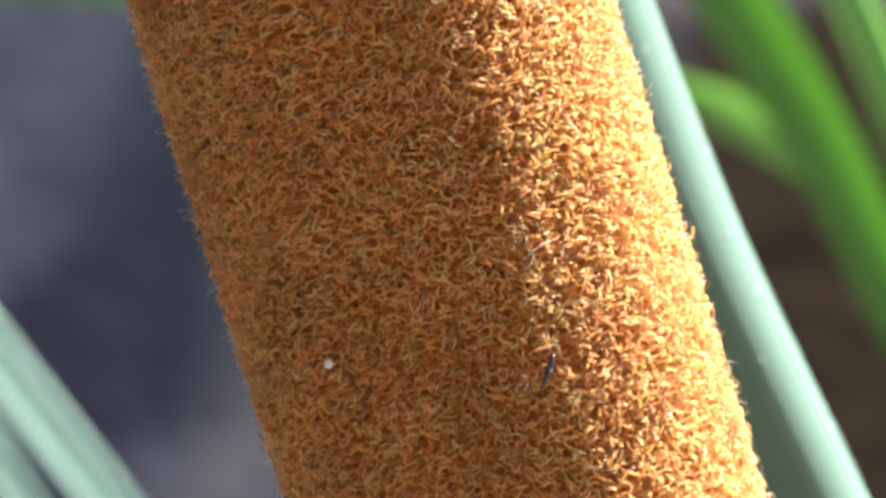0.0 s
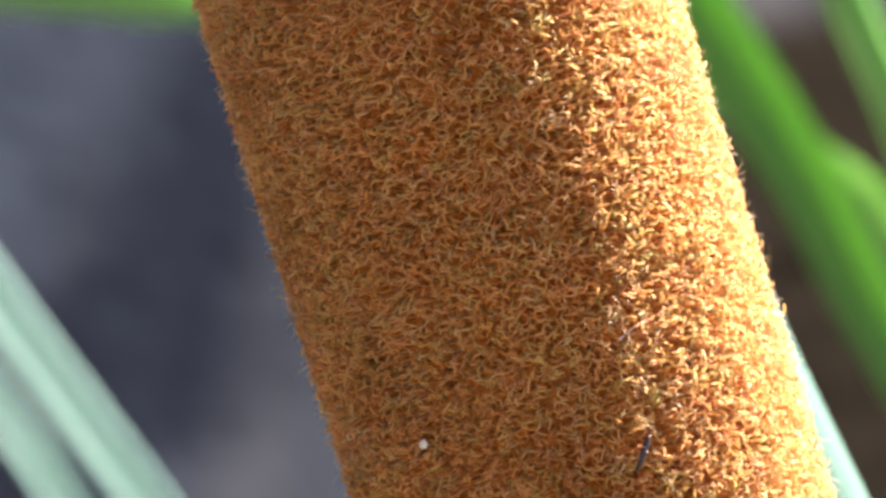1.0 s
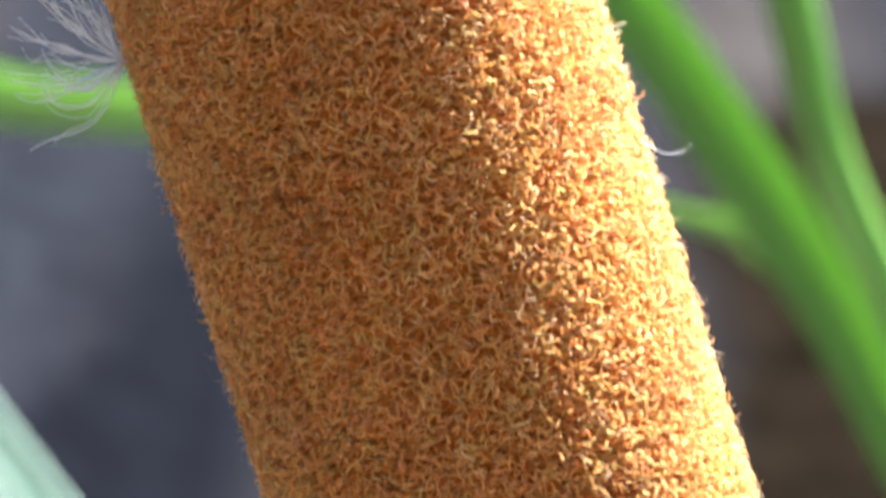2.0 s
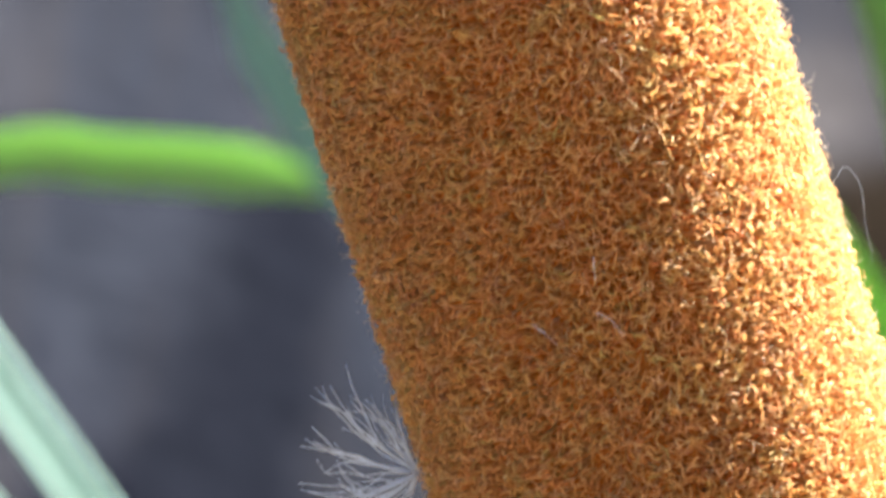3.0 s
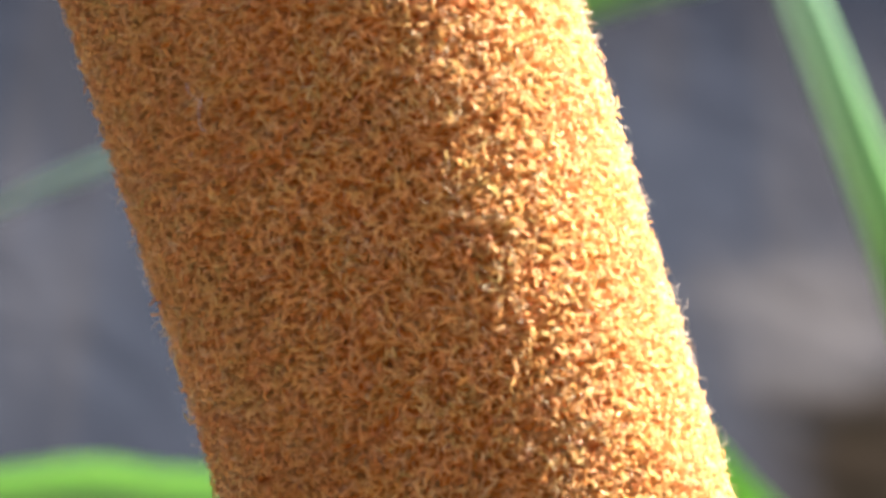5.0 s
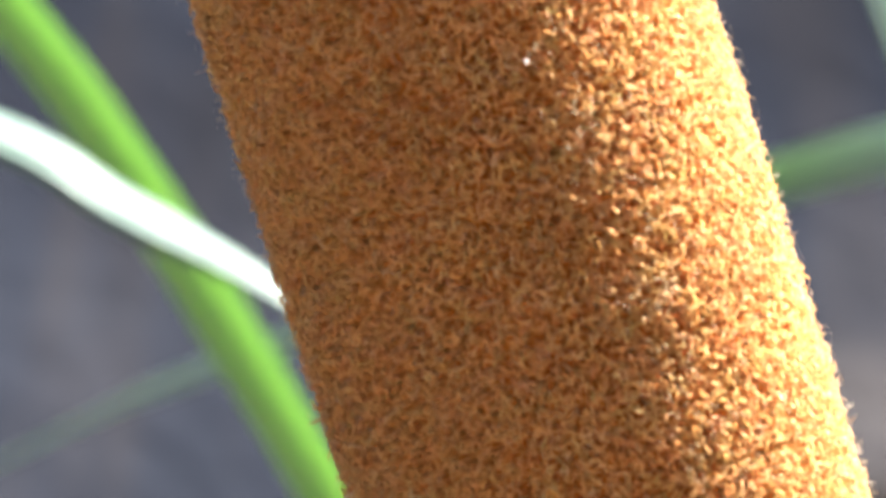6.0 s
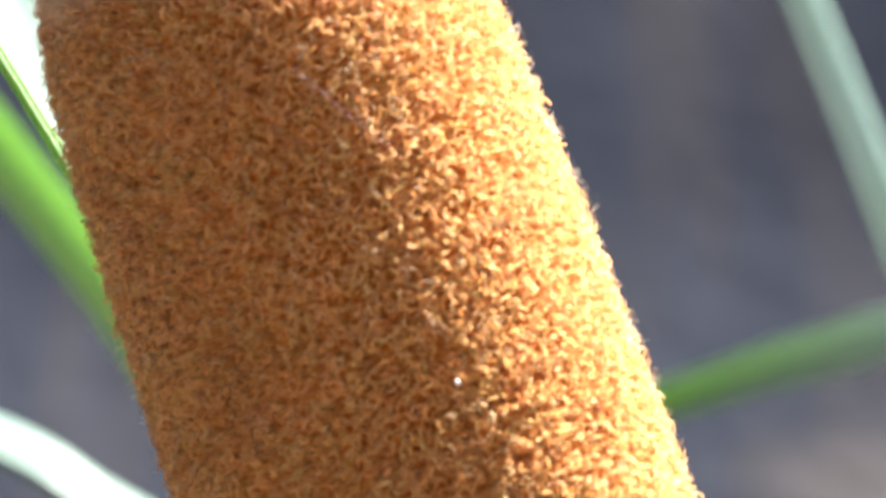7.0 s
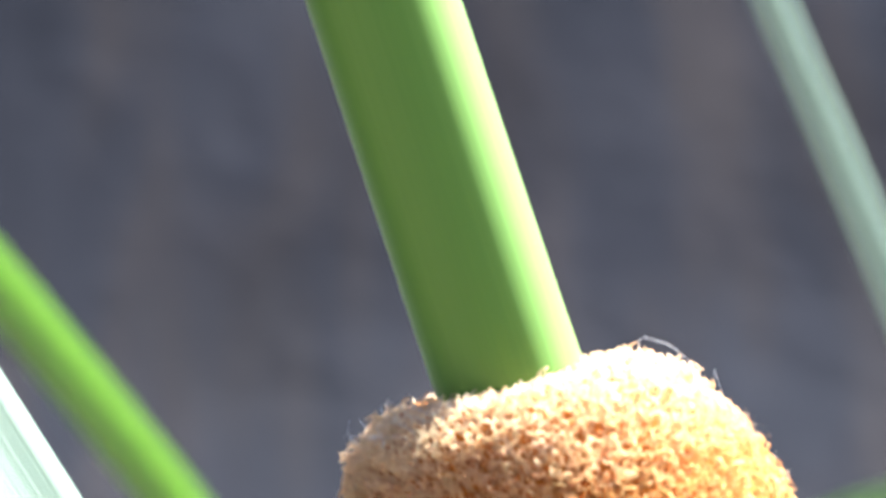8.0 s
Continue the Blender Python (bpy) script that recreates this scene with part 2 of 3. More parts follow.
def swept(line, section, facing):
    """A mesh along a line. section(s) gives (across, out) pairs at the share s of the way; facing(s) the way that 'out' looks."""
    bm = bmesh.new()
    uv = bm.loops.layers.uv.new("UVMap")
    rings, run, runs = [], 0.0, []
    for i, p in enumerate(line):
        s = i / (len(line) - 1)
        along = (line[min(i + 1, len(line) - 1)] - line[max(i - 1, 0)]).normalized()
        out = facing(s)
        out = (out - along * out.dot(along)).normalized()
        side = along.cross(out)
        run += (p - line[i - 1]).length if i else 0
        runs.append(run)
        rings.append([bm.verts.new(p + side * x + out * y) for x, y in section(s)])
    count = len(rings[0])
    for i in range(len(rings) - 1):
        for j in range(count):
            k = (j + 1) % count
            face = bm.faces.new((rings[i][j], rings[i][k], rings[i + 1][k], rings[i + 1][j]))
            for loop, (u, v) in zip(face.loops, ((j, i), (j + 1, i), (j + 1, i + 1), (j, i + 1))):
                loop[uv].uv = (u / count, runs[v])
    bm.faces.new(list(reversed(rings[0])))
    bm.faces.new(rings[-1])
    return bm


def blade_section(width, thick, taper):
    """A leaf blade: a shallow channel in front, rounded behind, narrowing to its tip."""
    def section(s):
        w = width * 0.5 * min(1.0, 0.75 + 0.5 * s) * max(0.06, min(1.0, (1 - s) / taper))
        h = thick * max(0.15, min(1.0, (1 - s) / taper))
        ring = []
        for j in range(7):
            x = -1 + j / 3
            ring.append((w * x, h * 0.30 * x * x))
        for j in range(1, 6):
            x = 1 - j / 3
            ring.append((w * x, h * (0.30 * x * x - 0.9 * (1 - x * x) ** 0.6)))
        return ring
    return section


def round_section(radius_at, flat=1.0, sides=20):
    def section(s):
        r = radius_at(s)
        return [(r * math.cos(a * math.tau / sides), r * flat * math.sin(a * math.tau / sides)) for a in range(sides)]
    return section


def hair(path, radius, sides=5):
    return swept(path, lambda s: [(radius * (1 - 0.6 * s) * math.cos(a * math.tau / sides),
                                   radius * (1 - 0.6 * s) * math.sin(a * math.tau / sides)) for a in range(sides)],
                 lambda s: Vector((0.13, 0.21, 0.97)))


# ---- ground ----
def build_ground():
    bm = bmesh.new()
    # fine near the plants, then out to the horizon
    lines = [-900, -200, -40, -8, -2] + [round(-0.6 + 0.04 * i, 3) for i in range(31)] + [2, 8, 40, 200, 900]
    deep = ([-900, -200, -40, -8, -4, -3, -2.6, -2.2, -1.8, -1.5, -1.2, -1.0, -0.8, -0.6, -0.4, -0.2, 0, 0.2]
            + [round(0.4 + 0.04 * i, 3) for i in range(45)] + [3, 8, 40, 200, 900])

    def height(x, y):
        """Nearly level, with an unseen bank added behind the start to bounce light."""
        rise = min(1.0, max(0.0, (-0.3 - y) / 2.0))
        low = 0.006 * noise.noise((x * 9, y * 9, 3)) if abs(x) < 0.6 and 0.4 < y < 2.1 else 0
        return low + 1.6 * rise * rise * (3 - 2 * rise)

    grid = [[bm.verts.new((x, y, height(x, y))) for x in lines] for y in deep]
    for i in range(len(deep) - 1):
        for j in range(len(lines) - 1):
            bm.faces.new((grid[i][j], grid[i][j + 1], grid[i + 1][j + 1], grid[i + 1][j]))
    tagged(part("ground", bm, GROUND, None), "dark grey silt with brown soil, a painted shadow and an unseen light-bouncing bank", "ground", kind="structure")


build_ground()

# ---- cattail ----
LEAN = 0.055
AXIS_FOOT = at(0.00022 + 0.313 * 0.055, -0.055, 0.24 + LEAN * 0.055)
AXIS_WAY = (ACROSS * -0.313 + RISE - AWAY * LEAN).normalized()
PER_B = math.sqrt(0.313 ** 2 + 1 + LEAN ** 2)


def axis_frame():
    z = AXIS_WAY
    x = (ACROSS - z * ACROSS.dot(z)).normalized()
    y = z.cross(x)
    m = Matrix((x, y, z)).transposed().to_4x4()
    m.translation = AXIS_FOOT
    return m


AXIS = axis_frame()


def up_axis(b):
    """Height along the spike for a rise b."""
    return (b + 0.055) * PER_B


PROFILE = [(up_axis(b), r * (0.24 - 0.1377 * b) / (0.24 - 0.1727 * b)) for b, r in (
    (-0.055, 0.0030), (-0.0535, 0.0060), (-0.050, 0.0082), (-0.042, 0.0093), (-0.02, 0.0097), (0.0, 0.0098), (0.05, 0.0098), (0.075, 0.0097),
    (0.110, 0.0097), (0.122, 0.0097), (0.132, 0.0095), (0.143, 0.0091), (0.149, 0.0088), (0.1522, 0.0085),
    (0.1551, 0.0077), (0.1572, 0.0065), (0.1582, 0.0048), (0.1582, 0.0027))]


def bow(z):
    """The spike's slight bend near its top."""
    s = max(0.0, (z - up_axis(0.115)) / (up_axis(0.158) - up_axis(0.115)))
    return -0.0013 * s * s if s < 1 else -0.0013 - (z - up_axis(0.158)) * 0.025


def slump(x, z):
    """The top sits a little askew: lower on the sunny side, higher on the other."""
    return -0.05 * x * np.clip((z - up_axis(0.149)) / 0.007, 0, 1)


def build_cattail():
    thing = tagged(new("cattail"), "ripe orange-brown cattail spike on a bright green stalk", "cattail")
    thing.matrix_world = AXIS
    back = AXIS.inverted()
    # core
    bm = bmesh.new()
    rings = []
    for z, r in PROFILE:
        rings.append([bm.verts.new((bow(z) + r * 0.90 * math.cos(a * math.tau / 48), r * 0.90 * math.sin(a * math.tau / 48), z + slump(r * math.cos(a * math.tau / 48), z))) for a in range(48)])
    for lower, upper in zip(rings, rings[1:]):
        for j in range(48):
            bm.faces.new((lower[j], lower[(j + 1) % 48], upper[(j + 1) % 48], upper[j]))
    part("core", bm, CORE, thing, "dense brown seed head under the fluff")
    # stalk: from the ground, through the spike, and on above it
    foot = Vector((AXIS_FOOT.x + 0.06, AXIS_FOOT.y - 0.03, -0.01))
    low = [back @ p for p in (foot, foot + Vector((-0.012, 0.008, 0.2)), AXIS_FOOT - AXIS_WAY * 0.08)]
    line = spline(low + [Vector((0, 0, 0.02)), *[Vector((bow(up_axis(b)) + shift, 0, up_axis(b))) for b, shift in ((0.06, 0), (0.12, 0), (0.15, 0.0002), (0.158, 0.0001), (0.18, 0.0002), (0.22, 0.0001))],
                         Vector((bow(up_axis(0.30)) - 0.001, 0.001, up_axis(0.30)))], 8)
    bm = swept(line, round_section(lambda s: 0.0036 - 0.00094 * s, sides=40), lambda s: Vector((0.1, -1, 0.05)))
    part("stalk", bm, STALK, thing, "smooth bright green round stalk")
    part("fuzz", fuzz_mesh(), FUZZ, thing, "sparse fine pale hairs standing off the fibres", "stuff")
    part("fluff", fluff_mesh(), FLUFF, thing, "short curled orange-brown fibres, paler at the top", "stuff")


def fuzz_mesh(count=26000):
    """Sparse hairs, finer than the fibres, that give the spike a pale fringe."""
    rng = np.random.default_rng(11)
    z, r = np.array([p[0] for p in PROFILE[2:-3]]), np.array([p[1] for p in PROFILE[2:-3]])
    zz = rng.uniform(z[0], z[-1], count)
    rr = np.interp(zz, z, r)
    ang = rng.uniform(-1.25 * math.pi, 0.25 * math.pi, count)
    out = np.stack((np.cos(ang), np.sin(ang), np.zeros(count)), 1)
    side = np.stack((-np.sin(ang), np.cos(ang), np.zeros(count)), 1)
    up = np.array((0.0, 0.0, 1.0))[None]
    foot = np.stack((rr * np.cos(ang) + np.array([bow(h) for h in zz]), rr * np.sin(ang), zz + slump(rr * np.cos(ang), zz)), 1)
    turn, tall, girth = rng.uniform(0, math.tau, count), rng.gamma(3.0, 0.00011, count) + 0.00024, rng.uniform(0.000008, 0.000015, count)
    lean = side * np.cos(turn)[:, None] + up * np.sin(turn)[:, None]
    verts = np.empty((count, 3, 3, 3))
    for k, s in enumerate((0.0, 0.6, 1.0)):
        mid = foot + out * (tall * (s - 0.45 * s ** 3))[:, None] + lean * (tall * (0.35 * s + 0.5 * s ** 3))[:, None]
        for j in range(3):
            a = j * math.tau / 3
            verts[:, k, j] = mid + (side * math.cos(a) + up * math.sin(a)) * (girth * (1.1 - 0.6 * s))[:, None]
    quads = np.array([(k * 3 + j, k * 3 + (j + 1) % 3, k * 3 + 3 + (j + 1) % 3, k * 3 + 3 + j) for k in range(2) for j in range(3)])
    faces = (np.arange(count)[:, None, None] * 9 + quads[None]).reshape(-1, 4)
    mesh = bpy.data.meshes.new("fuzz")
    mesh.from_pydata(verts.reshape(-1, 3).tolist(), [], faces.tolist())
    return mesh


def fluff_mesh(count=146000):
    """Curled fibres all over the spike: each stands up from the core, then lies over and curls along the skin."""
    rng = np.random.default_rng(7)
    z, r = np.array([p[0] for p in PROFILE]), np.array([p[1] for p in PROFILE])
    dz, dr = np.diff(z), np.diff(r)
    length = np.hypot(dz, dr)
    # thinner low down, under the part that shows
    dense = np.where(z[1:] < up_axis(-0.019), 0.3, 1.0)
    share = np.cumsum(np.r_[0, length * (r[1:] + r[:-1]) * dense])
    k = np.arange(count)
    rank = (0.5 + k * 0.7548776662) % 1 * share[-1]
    piece = np.clip(np.searchsorted(share, rank) - 1, 0, len(length) - 1)
    u = (rank - share[piece]) / (share[piece + 1] - share[piece])
    zz, rr = z[piece] + dz[piece] * u, r[piece] + dr[piece] * u
    lap = (0.5 + k * 0.5698402909) % 1
    near = 0.91
    ang = np.where(lap < near, -math.pi * 1.06 + lap / near * math.pi * 1.12, math.pi * 0.06 + (lap - near) / (1 - near) * math.pi * 0.88)
    ang = ang + rng.normal(0, 0.008, count)
    zz = zz + rng.normal(0, 0.00007, count)
    # smooth normals along the profile
    grad_r, grad_z = np.gradient(r, np.cumsum(np.r_[0, length])), np.gradient(z, np.cumsum(np.r_[0, length]))
    nr = grad_z[piece] * (1 - u) + grad_z[piece + 1] * u
    nz = -(grad_r[piece] * (1 - u) + grad_r[piece + 1] * u)
    size = np.hypot(nr, nz)
    nr, nz = nr / size, nz / size
    c, s, o = np.cos(ang), np.sin(ang), np.zeros(count)
    out = np.stack((nr * c, nr * s, nz), 1)
    round_way = np.stack((-s, c, o), 1)
    up_way = np.cross(out, round_way)
    # tufts and pits about a millimetre across
    girdle = ang * 0.01
    tuft = (np.sin(girdle * 5200 + 2.1 * np.sin(zz * 3100)) * np.sin(zz * 4700 + 1.7 * np.sin(girdle * 3900))
            + 0.7 * np.sin(girdle * 2300 + zz * 1900) * np.sin(zz * 2600 - girdle * 1400))
    sunk = 0.00104 - 0.00009 * tuft - 0.00014 * np.clip(nz, 0, 1)
    at_root = np.stack((rr * c + np.array([bow(h) for h in zz]), rr * s, zz + slump(rr * c, zz)), 1) - out * sunk[:, None]
    turn = rng.normal(0, 0.75, count) + np.where(rng.random(count) < 0.5, 0, math.pi)
    swirl = rng.normal(0, 1.2, count)
    tall = rng.uniform(0.00072, 0.00100, count)
    tall[rng.random(count) < 0.012] *= 1.25
    lying = rng.uniform(0.00030, 0.00070, count)
    thick = rng.uniform(0.000032, 0.000060, count)
    finer = 1 - 0.12 * np.clip((zz - 0.19) / 0.03, 0, 1)
    thick = thick * finer
    raised = rng.normal(0, 0.25, count)
    # each leg: share of the lying length, rise over the skin in radians, share of the swirl
    legs = ((0.0, 1.35, 0.0), (0.46, 0.62, 0.25), (0.54, -0.08, 1.0))
    girths = (0.9, 1.0, 1.05, 0.5)
    sides, rings = 3, len(girths)
    verts = np.empty((count, rings, sides, 3))
    mid = at_root
    for leg in range(rings):
        part_of, rise, swirled = legs[min(leg, len(legs) - 1)]
        heading = turn + swirl * swirled
        level = round_way * np.cos(heading)[:, None] + up_way * np.sin(heading)[:, None]
        tilt = rise + raised * (leg > 0)
        ahead = out * np.sin(tilt)[:, None] + level * np.cos(tilt)[:, None]
        across = np.cross(out, level)
        upright = np.cross(ahead, across)
        for j in range(sides):
            a = j * math.tau / sides + turn
            verts[:, leg, j] = mid + (across * np.cos(a)[:, None] + upright * np.sin(a)[:, None]) * (thick * girths[leg])[:, None]
        mid = mid + ahead * (tall if leg == 0 else lying * part_of)[:, None]
    quads = np.array([(k * sides + j, k * sides + (j + 1) % sides, (k + 1) * sides + (j + 1) % sides, (k + 1) * sides + j)
                      for k in range(rings - 1) for j in range(sides)])
    faces = (np.arange(count)[:, None, None] * (rings * sides) + quads[None]).reshape(-1, 4)
    mesh = bpy.data.meshes.new("fluff")
    mesh.vertices.add(count * rings * sides)
    mesh.vertices.foreach_set("co", verts.ravel())
    mesh.loops.add(faces.size)
    mesh.loops.foreach_set("vertex_index", faces.ravel())
    mesh.polygons.add(len(faces))
    mesh.polygons.foreach_set("loop_start", np.arange(len(faces)) * 4)
    mesh.update(calc_edges=True)
    return mesh


build_cattail()

# ---- leaves ----
SWAYS = []


def leaf(points, width, material, label, root=None, thick=0.22, taper=0.25, facing=None, twist=0.0, sway=(), pivot=None, name="leaf", round_stem=False, stripes=0, grow=0.0, midrib=True):
    """A cattail leaf from its root on the ground up through the points (across, rise, away), lowest first; sway moves the pivot point about the root."""
    pts = [at(*p) for p in points]
    if root:
        base = Vector((*root, -0.008))
        line = [base] + pts
    else:
        way = (pts[0] - pts[1]).normalized()
        knee = pts[0] + way * 0.07
        drop = way * (knee.z / -way.z)
        base = Vector((knee.x + drop.x * 0.55, knee.y + drop.y * 0.35, -0.008))
        line = [base, knee] + pts
    if grow:
        onward = (pts[-1] - pts[-2]).normalized()
        line += [pts[-1] + onward * grow * 0.5, pts[-1] + onward * grow - Vector((0, 0, grow * 0.06))]
    line = [p - base for p in spline(line, 9)]
    face = Vector(facing) if facing else -AWAY + RISE * 0.25

    def looks(s):
        axis = (line[-1] - line[0]).normalized()
        return Matrix.Rotation(twist * (s - 0.5), 3, axis) @ face

    thing = tagged(new(name), label, "leaf", group="cattail leaves")
    thing.location = base
    if round_stem:
        bm = swept(line, round_section(lambda s: width * 0.5 * (1.05 - 0.15 * s), 0.8), looks)
    else:
        bm = swept(line, blade_section(width, width * thick, taper), looks)
    blade = part("blade", bm, material, thing)
    if midrib and not round_stem:
        ridge = []
        for i, p in enumerate(line):
            along = (line[min(i + 1, len(line) - 1)] - line[max(i - 1, 0)]).normalized()
            out = looks(i / (len(line) - 1))
            out = (out - along * out.dot(along)).normalized()
            ridge.append(p + out * (0.06 * width * thick))
        part("midrib", swept(ridge, round_section(lambda s: width * 0.06 * max(0.1, 1 - s)), looks), material, blade)
    if round_stem:
        for share, turn in ((0.30, 0.9), (0.47, 1.2), (0.52, 2.1), (0.55, 1.5), (0.58, 1.7), (0.63, 1.0), (0.69, 1.9)):
            i = int(share * (len(line) - 1))
            along = (line[i + 1] - line[i - 1]).normalized()
            out = looks(share)
            out = (out - along * out.dot(along)).normalized()
            half = width * 0.5 * (1.05 - 0.15 * share)
            spot = line[i] + along.cross(out) * half * math.cos(turn) + out * half * 0.8 * math.sin(turn)
            tilted = along * math.cos(turn * 9) + along.cross(out) * math.sin(turn * 9)
            part("wax_fleck", hair([spot - tilted * 0.00022, spot, spot + tilted * 0.00022], 0.00004), SILK, blade, "tiny white fleck of wax")
    for k in range(stripes):
        shift = -width * (0.485, 0.415, 0.35)[k]
        edge = []
        for i, p in enumerate(line):
            along = (line[min(i + 1, len(line) - 1)] - line[max(i - 1, 0)]).normalized()
            out = looks(i / (len(line) - 1))
            out = (out - along * out.dot(along)).normalized()
            edge.append(p + along.cross(out) * shift + out * (width * (0.080, 0.060, 0.045)[k]))
        part("green_stripe", swept(edge, round_section(lambda s: (0.00022, 0.00024, 0.00015)[k]), looks), (GREEN, STALK, WAXY)[k], blade, ("green rim of the leaf", "dark green rib along the leaf's edge", "blue-green vein")[k])
    if sway:
        SWAYS.append((thing, base, at(*(pivot or points[len(points) // 2])), sway))
    return thing


leaf([(0.0240, -0.0230, 0.300), (0.0196, -0.0133, 0.300), (0.0134, 0.0000, 0.300), (0.0083, 0.0133, 0.300), (0.0022, 0.030, 0.300), (-0.006, 0.052, 0.30)],
     0.0066, BLOOM, "smooth pale blue-green leaf shaft close behind the spike", sway=[(0, 0, 0), (0.5, -0.0014, -0.0006), (1.0, -0.0020, -0.0009), (1.2, -0.0003, -0.0002), (2.3, -0.0026, -0.0009)],
     round_stem=True, facing=ACROSS * 0.7 - AWAY * 0.6 + RISE * 0.35, pivot=(0.0134, 0.0, 0.30))
leaf([(-0.0460, -0.0505, 0.92), (-0.0564, -0.0368, 0.92), (-0.0772, -0.0094, 0.92), (-0.108, 0.032, 0.92)], 0.0080, WAXY,
     "blue-green leaf catching the light on its edge", grow=0.22, thick=0.4, facing=ACROSS * 0.50 - AWAY * 0.95 + RISE * 0.22, sway=[(0, -0.0018, -0.0012), (0.5, -0.0010, -0.0008), (1.0, 0.0020, 0.0016), (1.2, 0, 0), (2.3, -0.0009, -0.0007), (2.5, 0.0006, 0.0005), (3.0, 0.0040, 0.0030), (3.5, 0.0030, 0.0023)])
leaf([(-0.0604, -0.0468, 0.90), (-0.0680, -0.0359, 0.90), (-0.0756, -0.0249, 0.90), (-0.120, 0.034, 0.90)], 0.0066, WAXY,
     "narrow blue-green leaf beside a second one", grow=0.22, thick=0.4, facing=ACROSS * 0.50 - AWAY * 0.95 + RISE * 0.22, sway=[(0, -0.0022, -0.0014), (0.5, -0.0014, -0.0010), (1.0, 0.0015, 0.0011), (1.2, 0.0003, 0.0002)])
leaf([(0.0640, -0.004, 0.85), (0.0570, 0.0107, 0.85), (0.0512, 0.0209, 0.85), (0.0427, 0.0345, 0.85), (0.0299, 0.0533, 0.85), (0.0205, 0.0661, 0.85), (0.003, 0.0895, 0.85), (-0.02, 0.117, 0.85)], 0.0115, GREEN,
     "broad green leaf, lighter along one side", sway=[(0, 0.0033, 0), (0.3, 0.0064, 0), (0.6, 0.0027, 0), (0.9, -0.0043, 0), (1.2, -0.0065, 0), (1.7, -0.0040, 0), (2.3, -0.0007, 0), (2.5, 0.0013, 0.0009), (3.5, -0.0039, -0.0027), (4.0, -0.0008, -0.0006), (5.3, -0.0060, -0.0095)])
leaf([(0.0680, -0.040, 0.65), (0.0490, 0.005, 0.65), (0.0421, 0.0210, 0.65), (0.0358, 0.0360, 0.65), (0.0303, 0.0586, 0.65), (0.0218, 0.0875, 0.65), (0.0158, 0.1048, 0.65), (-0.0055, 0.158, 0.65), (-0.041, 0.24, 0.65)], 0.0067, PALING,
     "tall green leaf, turning pale higher up", grow=0.22, taper=0.35, facing=ACROSS * 0.33 - AWAY + RISE * 0.42, pivot=(0.0218, 0.0875, 0.65),
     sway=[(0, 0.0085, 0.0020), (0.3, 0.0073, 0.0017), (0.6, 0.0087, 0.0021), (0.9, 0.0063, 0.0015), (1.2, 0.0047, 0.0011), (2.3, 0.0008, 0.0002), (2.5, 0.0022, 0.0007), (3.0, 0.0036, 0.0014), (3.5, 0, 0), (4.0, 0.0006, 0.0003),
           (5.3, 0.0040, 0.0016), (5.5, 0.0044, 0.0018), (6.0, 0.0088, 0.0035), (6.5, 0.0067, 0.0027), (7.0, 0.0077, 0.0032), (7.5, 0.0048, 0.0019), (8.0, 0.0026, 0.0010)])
leaf([(0.0720, -0.0026, 0.90), (0.0641, 0.0096, 0.90), (0.0554, 0.0159, 0.90), (0.0457, 0.0219, 0.90), (0.0376, 0.0260, 0.90), (0.0112, 0.0334, 0.90)], 0.0072, LIME,
     "yellow-green leaf bending over sideways", sway=[(0, 0, -0.0004), (0.3, 0, 0.0005), (0.6, 0, 0.0013), (0.9, 0, 0.0013), (1.2, 0, 0.0019), (2.3, 0, 0.0016)])
leaf([(-0.24, 0.000, 1.04), (-0.16, 0.046, 1.04), (-0.1016, 0.0598, 1.04), (-0.0807, 0.0595, 1.04), (-0.0598, 0.0582, 1.04), (-0.0452, 0.0560, 1.04), (-0.025, 0.050, 1.04)], 0.0108, LIME,
     "yellow-green leaf lying nearly level, lit through", root=(-0.33, 0.9), pivot=(-0.0807, 0.0595, 1.04), sway=[(1.2, -0.0007, -0.0074), (2.3, -0.0001, -0.0090), (2.5, 0, -0.0054), (3.0, 0, -0.0022), (3.5, 0, -0.0067), (4.0, 0, -0.0080), (4.2, 0, -0.0088)])
leaf([(0.0240, -0.010, 1.0), (-0.0110, 0.030, 1.0), (-0.0360, 0.0522, 1.0), (-0.0500, 0.0733, 1.0), (-0.0558, 0.0854, 1.0), (-0.066, 0.108, 1.0)], 0.0088, WAXY,
     "green leaf standing behind the spike")
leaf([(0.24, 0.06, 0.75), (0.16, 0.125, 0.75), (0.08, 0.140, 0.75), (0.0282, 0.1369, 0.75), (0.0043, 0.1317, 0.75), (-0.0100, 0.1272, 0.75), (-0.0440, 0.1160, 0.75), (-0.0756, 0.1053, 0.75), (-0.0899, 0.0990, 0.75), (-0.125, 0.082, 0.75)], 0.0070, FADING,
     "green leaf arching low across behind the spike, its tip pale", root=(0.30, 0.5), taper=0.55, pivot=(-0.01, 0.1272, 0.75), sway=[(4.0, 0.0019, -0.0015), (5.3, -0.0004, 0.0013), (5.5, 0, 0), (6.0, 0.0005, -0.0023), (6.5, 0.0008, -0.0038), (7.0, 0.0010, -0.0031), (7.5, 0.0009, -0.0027)])
